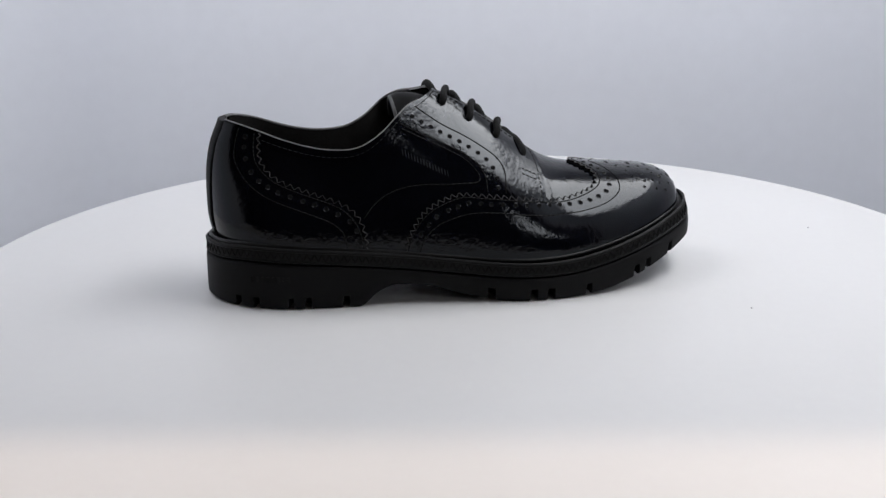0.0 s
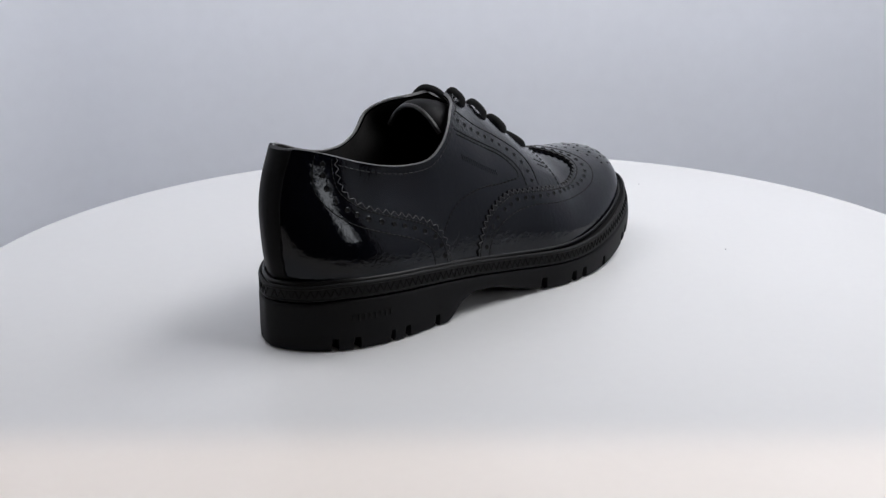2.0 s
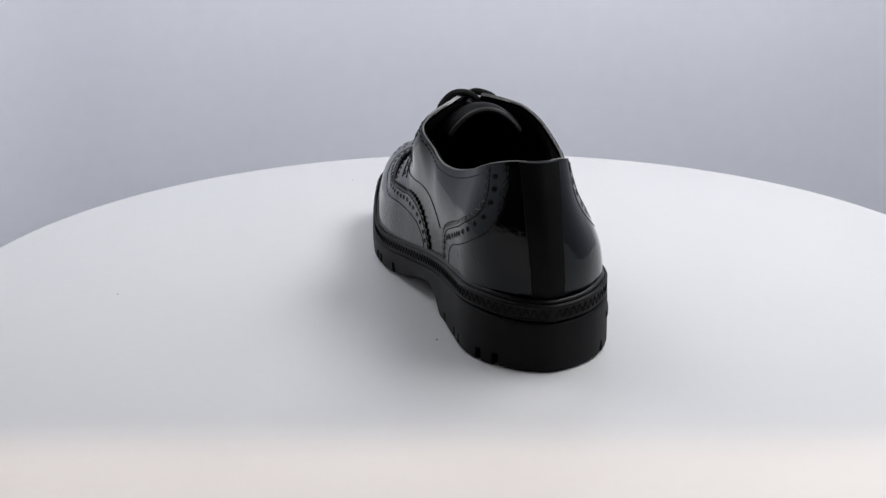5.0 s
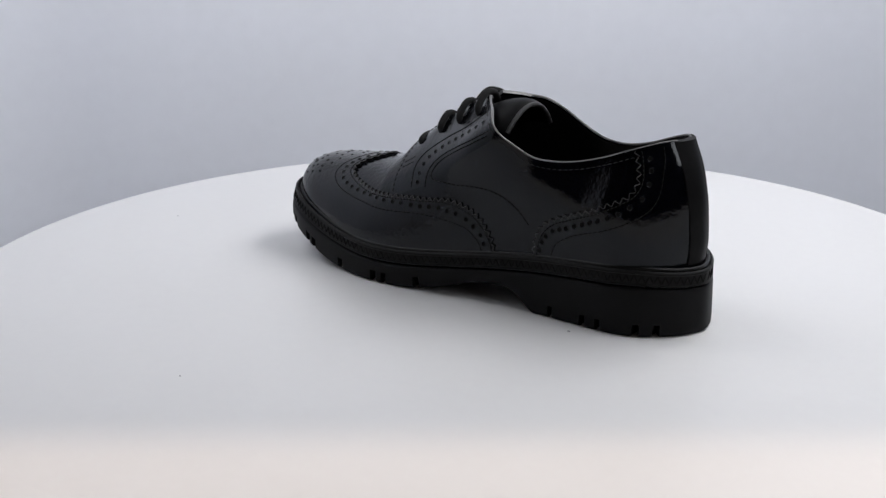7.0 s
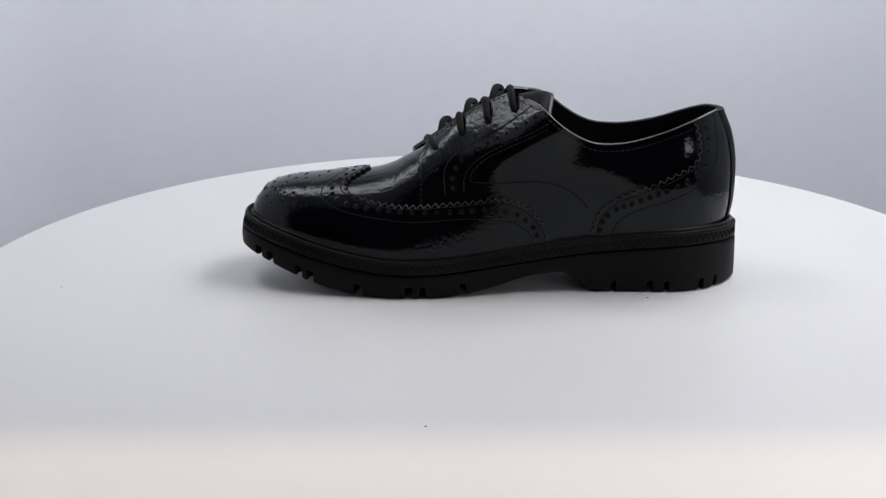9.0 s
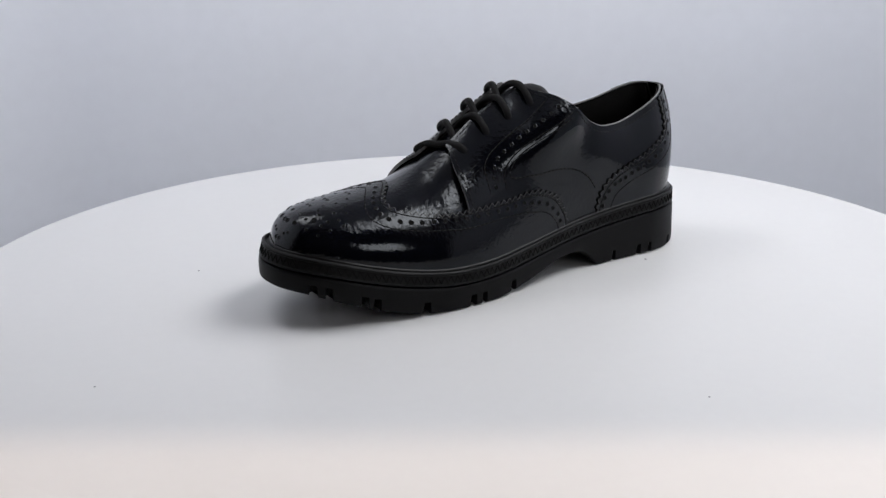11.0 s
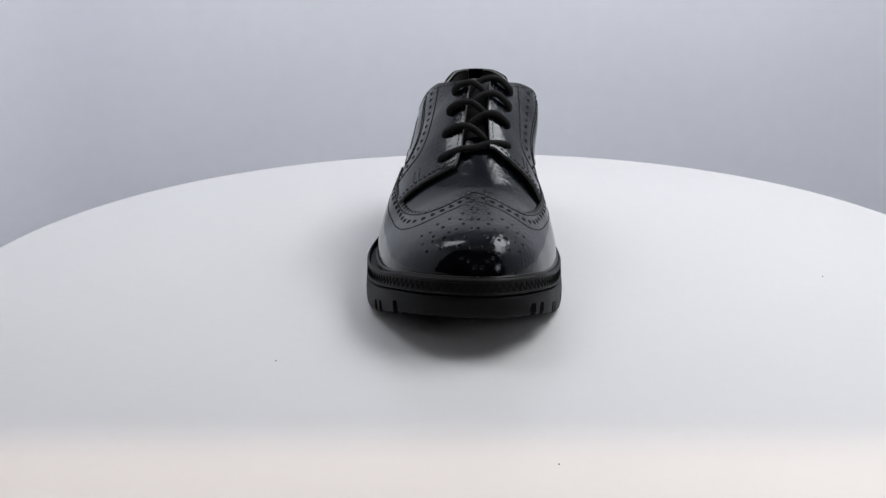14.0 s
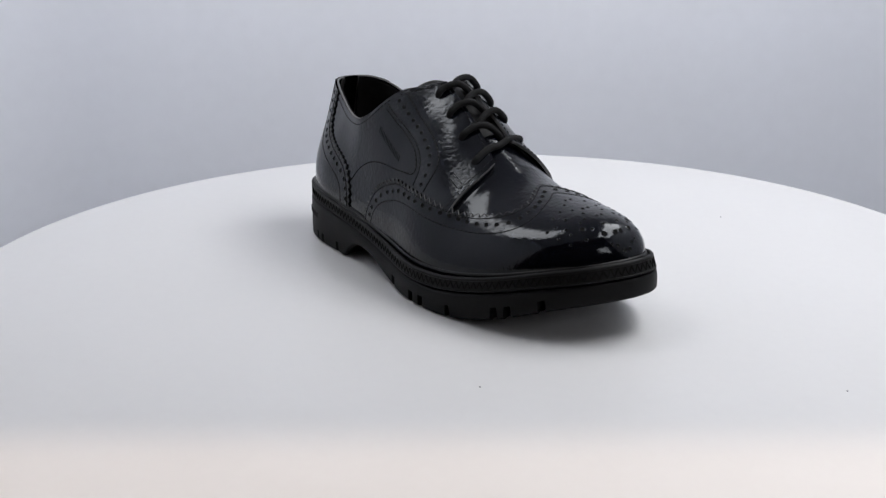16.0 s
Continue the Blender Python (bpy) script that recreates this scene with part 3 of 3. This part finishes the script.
    a = np.linspace(0, HALF, 60)
    m = Mesh()
    for side in (-1, 1):
        low = np.interp(xs, [132, 168, 184], [-3.0, -2.2, 0.0])
        m.grid(np.array([skin(np.full(len(a), v), side, a, np.full(len(a), l)) for v, l in zip(xs, low)]))
    m.make("vamp", PATENT, shoe)

    hole = perforation_mesh()
    # wing cap
    m, st, sm = Mesh(), [], []
    rims, shades = [], []
    for side in (-1, 1):
        wing = dense(wing_line(WING, side), 0.5)
        low = dense(wing_line(WING_LOW, side), 1)
        tip = int(len(wing) * 0.82)
        feather = np.concatenate([np.column_stack([np.interp(np.arange(tip), [0, tip * 0.45, tip], [wing[0, 0], 190, X1 - 0.01]), np.zeros(tip)]),
                                  np.column_stack([np.full(len(wing) - tip, X1 - 0.01), np.linspace(0, HALF, len(wing) - tip)])])
        k = np.clip(np.arange(len(wing)) / 12, 0, 1) * np.clip((len(wing) - 1 - np.arange(len(wing))) / 12, 0, 1)
        edge = wing + (pinked(wing, 4.0, 2.2) - wing) * k[:, None]
        m.grid(ruled(feather, edge, side, 1.5, 56))
        stitches(st, wing + (low[np.linspace(0, len(low) - 1, len(wing)).astype(int)] - wing) * 0.16, side, 1.55, 1.3, 0.8, 0.3, sm)
        stitches(st, low, side, 1.52, seam=sm)
        rims.append(Mesh().tube(on_skin(edge, side, 1.42), 0.26, 5))
        # dark tube below the pinked edge: its shade put in as shape and colour
        shades.append(Mesh().tube(on_skin(edge, side, 0.25), 0.5, 5))
    cap = m.make("wing_cap", PATENT, shoe, "pinked and perforated wing tip")
    sew(st, sm, cap)
    for r in rims:
        r.make("pinked_rim", EDGE, cap, "raw pinked leather edge")
    for g in shades:
        g.make("edge_shade", HOLE, cap)
    for side in (-1, 1):
        for px, pa in wing_line(WING_HOLES, side):
            punch(hole, cap, px, side, pa, 1.5, 1.12)
        for px, pa, size in MEDALLION:
            punch(hole, cap, px, side, pa, 1.5, size)

    # quarters, with the facing that carries the lacing
    for side in (-1, 1):
        g = quarter_grid(side, 0.7)
        m = Mesh().grid(g)
        # the facing lies in front of the lower seam
        seam_line = np.array(EYE_LOW)
        nv = g.shape[1]
        xs = np.array([g[i, 0, 0] for i in range(g.shape[0])])
        flags = []
        for i in range(g.shape[0] - 1):
            top = float(top_angle(np.array([xs[i]]), side)[0])
            for j in range(nv - 1):
                a_ = top * j / (nv - 1)
                limit = np.interp(xs[i], seam_line[:, 0], seam_line[:, 1]) if xs[i] > 106 else 9.0
                flags.append(a_ > limit)
        faces = m.f
        m.f = [f for f, k in zip(faces, flags) if not k]
        q = m.make("quarter", PATENT, shoe)
        m.f = [f for f, k in zip(faces, flags) if k]
        used = sorted({i for f in m.f for i in f})
        back = {v: i for i, v in enumerate(used)}
        part("facing", [m.v[i] for i in used], [tuple(back[i] for i in f) for f in m.f], CREASED, shoe, "creased patent facing with four lace holes")
        # thickness shows at the facing and the front edge
        inner = quarter_grid(side, -1.0)
        rim = np.concatenate([g[:, -1], g[-1, ::-1]])
        rin = np.concatenate([inner[:, -1], inner[-1, ::-1]])
        keep = rim[:, 0] > 108
        Mesh().grid(np.stack([rim[keep], (rim[keep] + rin[keep]) / 2, rin[keep]], 1)).make("cut_edge", PALE_EDGE, q, "grey cut leather edge")
        st, sm = [], []
        stitches(st, EYE_UP, side, 0.8, 2.2, 0.5, seam=sm, open_front=True)
        stitches(st, EYE_LOW, side, 0.8, seam=sm, open_front=True)
        stitches(st, EYE_LOWER, side, 0.8, seam=sm, open_front=True)
        f = np.array(FRONT[side]) - np.array([2.2, 0])
        stitches(st, f, side, 0.8, open_front=True)
        xs = np.linspace(112, f[-1, 0] - 1, 40)
        stitches(st, np.column_stack([xs, top_angle(xs, side) - 0.05]), side, 0.8, open_front=True)
        xs = np.linspace(16, 108, 40)
        stitches(st, np.column_stack([xs, top_angle(xs, side) - 0.035]), side, 0.8)
        c = f[1] + np.array([-1, 0.10])
        for k in (0.0, 0.06):
            stitches(st, [(c[0] - 8, c[1] + k), (c[0] - 4, c[1] + k), (c[0], c[1] + k)], side, 0.8, 1.8, 0.4, open_front=True)
        sew(st, sm, q)
        for px, pa in EYE_HOLES:
            punch(hole, q, px, side, pa, float(facing(px, side, pa, 0.72)), 1.0)
        if side < 0:
            # pressed bars standing for the small embossed lettering
            mk = Mesh()
            for k in range(8):
                bx, ba = 106.5 + k * 3.05, 0.60 - k * 0.004
                for du in (0.0, 1.5):
                    mk.tube(on_skin(dense([(bx + du, ba), (bx + du + 0.15, ba - 0.02), (bx + du + 0.3, ba - 0.04)], 0.8), side, 0.62), 0.28, 5)
                mk.tube(on_skin(dense([(bx, ba), (bx + 0.8, ba), (bx + 1.5, ba)], 0.8), side, 0.62), 0.28, 5)
            tagged(mk.make("embossed_mark", PATENT, q, "row of small embossed bars"), kind="stuff")

    # heel counter
    m, st, sm = Mesh(), [], []
    top0 = rise(np.array([X0 + 0.3]), TOPLINE_Z(np.array([14.0])))[0]
    rims, shades = [], []
    for side in (-1, 1):
        line = dense(COUNTER[side], 0.5)
        k = np.clip(np.arange(len(line)) / 8, 0, 1) * np.clip((len(line) - 1 - np.arange(len(line))) / 8, 0, 1)
        edge = line + (pinked(line, 4.0, 2.2) - line) * k[:, None]
        back = np.column_stack([np.full(len(line), X0 + 0.03), np.linspace(top0, 0, len(line))])
        t = np.linspace(0, 1, 46)[:, None, None] ** 1.6
        g = back[None] * (1 - t) + edge[None] * t
        g[..., 1] = np.minimum(g[..., 1], top_angle(g[..., 0], side))
        p = skin(g[..., 0], side, g[..., 1], 1.6)
        m.grid(np.concatenate([p, skin(g[-1, :, 0], side, g[-1, :, 1], 0.2)[None]]))
        low = dense(COUNTER_LOW[side], 1)
        mid = line + (low[np.linspace(0, len(low) - 1, len(line)).astype(int)] - line) * 0.2
        stitches(st, mid, side, 1.65, 1.3, 0.8, 0.3, sm)
        stitches(st, COUNTER_LOW[side], side, 1.62, seam=sm)
        e = edge[edge[:, 1] < top_angle(edge[:, 0], side) - 0.005]
        rims.append(Mesh().tube(on_skin(e, side, 1.52), 0.26, 5))
        # near-black line along the counter's edge, standing for the shade under it
        shades.append(Mesh().tube(on_skin(e, side, 0.85), 0.5, 5))
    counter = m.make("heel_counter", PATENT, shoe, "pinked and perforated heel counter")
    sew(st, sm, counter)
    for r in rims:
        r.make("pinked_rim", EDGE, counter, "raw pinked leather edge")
    for g in shades:
        g.make("edge_shade", HOLE, counter)
    for side in (-1, 1):
        for px, pa in COUNTER_HOLES[side]:
            if pa > float(top_angle(np.array([px]), side)[0]) - 0.035:
                continue
            punch(hole, counter, px, side, pa, 1.6, 1.2)

    # strap up the heel's back
    hs = np.linspace(0, 1, 40)
    rows = []
    for k in hs:
        z = 34 + (TOPLINE_Z(14.0) + 0.3 - 34) * k
        wid = 7.3 + 1.3 * k
        ys = np.linspace(-wid, wid, 15)
        row = []
        for v in ys:
            side = -1 if v < -0.8 else 1
            xs = np.linspace(X0 + 0.01, X0 + 14, 120)
            pp = hull(xs, side, rise(xs, np.full(120, z)))
            i = np.abs(pp[:, 1] - (v - 0.9 + 2.7 * min(1, (z - 34) / 36))).argmin()
            row.append(pp[i] + np.array([-2.7 + 0.02 * abs(v), 0, 0]))
        rows.append(row)
    rows = np.array(rows)
    inn = rows + np.array([3.4, 0, 0])
    for i in range(1, rows.shape[1] - 1):
        rows[:, i, 0] = (rows[:, i - 1, 0] + rows[:, i, 0] + rows[:, i + 1, 0]) / 3
    m = Mesh().grid(np.concatenate([inn[:, :1], rows, inn[:, -1:]], 1))
    m.grid(np.stack([rows[-1], rows[-1] + np.array([3.5, 0, 0.2])]))
    m.make("back_strap", STRAP, shoe, "smooth matt black leather strap up the heel")

    # collar edge, lining and insole
    xs = X0 + 0.05 + (118 - X0) * np.linspace(0, 1, 120) ** 1.7
    ends = {s: skin(xs, s, top_angle(xs, s), -0.3) for s in (-1, 1)}
    path = np.concatenate([ends[-1][::-1], ends[1][1:]])
    # the collar's bright highlight line is put into this tube's pale grey
    Mesh().tube(path, 0.6, 8).make("collar_binding", PALE_EDGE, shoe, "thin collar edge, its highlight put into a pale grey colour")
    m = Mesh()
    for side in (-1, 1):
        g = quarter_grid(side, -2.2)[:, ::3]
        m.grid(g)
    m.make("lining", LINING, shoe, "dark charcoal textile lining")
    m = Mesh()
    ins = np.stack([np.column_stack([PLAN[:, 0], MIDDLE_Y(PLAN[:, 0]) + (PLAN[:, 1] - MIDDLE_Y(PLAN[:, 0])) * k, FEATHER_Z(PLAN[:, 0]) + 2.5]) for k in (0.97, 0.5, 0.0)], 1)
    m.grid(ins, close_u=True).make("insole", LINING, shoe)

    # tongue
    rise_z = spline([105, 109, 115, 122, 130, 140], [100.5, 101.8, 101.6, 100, 97.2, 93.5])
    rows = []
    for k in np.linspace(0, 1, 44):
        x0 = 105 + k * 77
        mid = float(np.minimum(rise_z(x0), CREST_Z(x0) - 4.6)) if x0 < 140 else float(CREST_Z(x0) - 5.0)
        wid = np.interp(k, [0, 0.03, 0.08, 0.2, 0.5, 1], [18, 20, 21, 20.5, 17, 15])
        drop = np.interp(k, [0, 0.2, 1], [13.5, 12.5, 9])
        v = np.linspace(-1, 1, 29)
        rows.append(np.column_stack([x0 + 2.0 * v ** 2 * max(0, 1 - k * 5), MIDDLE_Y(x0) * 0.7 + 1.0 + v * wid, mid - drop * np.abs(v) ** 2.1 * (wid / 20)]))
    rows = np.array(rows)
    low = rows + np.array([0.4, 0, -2.2])
    m = Mesh().grid(np.concatenate([low[:, :1], rows, low[:, -1:], low[:, ::-1]], 1))
    tongue = m.make("tongue", STRAP, shoe, "padded black leather tongue")
    Mesh().tube((rows[0] + low[0]) / 2, 1.3, 8).make("tongue_binding", EDGE, tongue, "grey rolled edge")

    # laces
    eyes = {}
    for i in range(4):
        k = i / 3
        for side, x0, x1, y0, y1 in ((-1, 131.0, 172.5, -14.2, -18.7), (1, 124.2, 164.8, 14.5, 17.0)):
            xx = x0 + (x1 - x0) * k
            eyes[side, i] = (xx, float(inward(np.array([xx]), side, MIDDLE_Y(xx) + y0 + (y1 - y0) * k)[0]))

    def bow(points):
        p = np.array(points, float)
        q = np.concatenate([[2 * p[0] - p[1]], p, [2 * p[-1] - p[-2]]])
        out = []
        for i in range(1, len(q) - 2):
            a, b, c, d = q[i - 1:i + 3]
            for t in np.arange(0, 1, 0.1):
                out.append(0.5 * (2 * b + (c - a) * t + (2 * a - 5 * b + 4 * c - d) * t * t + (3 * b - a - 3 * c + d) * t ** 3))
        return np.array(out + [p[-1]])

    def at(side, x, dy, lift):
        aa = inward(np.array([x]), side, MIDDLE_Y(x) + side * dy)[0]
        return skin(np.array([x]), side, np.array([aa]), lift)[0]
    laces = []
    for i in range(4):
        (xr, ar), (xl, al) = eyes[-1, i], eyes[1, i]
        r0, l0 = skin(np.array([xr]), -1, np.array([ar]), -1.5)[0], skin(np.array([xl]), 1, np.array([al]), -1.5)[0]
        r1, l1 = skin(np.array([xr]), -1, np.array([ar + 0.05]), 2.3)[0], skin(np.array([xl]), 1, np.array([al + 0.05]), 2.3)[0]
        if i == 3:
            mid = (r1 + l1) / 2 + np.array([1.0, 0, 2.4])
            laces.append([r0, r1, (r1 + mid) / 2 + np.array([0, 0, 1.6]), mid, (l1 + mid) / 2 + np.array([0, 0, 1.6]), l1, l0])
            continue
        for side, e0, e1, xs_, over in ((-1, r0, r1, xr, 1.6), (1, l0, l1, xl, -0.9)):
            laces.append([e0, e1, at(side, xs_ + 0.6, 8.0, 3.0), at(side, xs_ + 3.0, 2.0, 0.8 + over), at(-side, xs_ + 6.0, 4.5, -2.0 + over * 0.5), at(-side, xs_ + 8.5, 9.0, -4.5)])
    for p in laces:
        Mesh().tube(bow(p), 1.85, 12).make("lace", CORD, shoe, "round black cotton lace")
    return shoe


booth()
TABLE = turntable()
SHOE = build_shoe()


def motions():
    rows_table, rows_shoe = [], []
    for k in range(33):
        t = k * 0.5
        turn = pose(0, 0, 0, 0, 0, SPIN * t)
        rows_table.append((t, turn))
        rows_shoe.append((t, turn @ pose(AXIS_TO_HEEL[0], AXIS_TO_HEEL[1], 0, 0, 0, HEADING)))
    walk(TABLE, rows_table)
    walk(SHOE, rows_shoe)


motions()
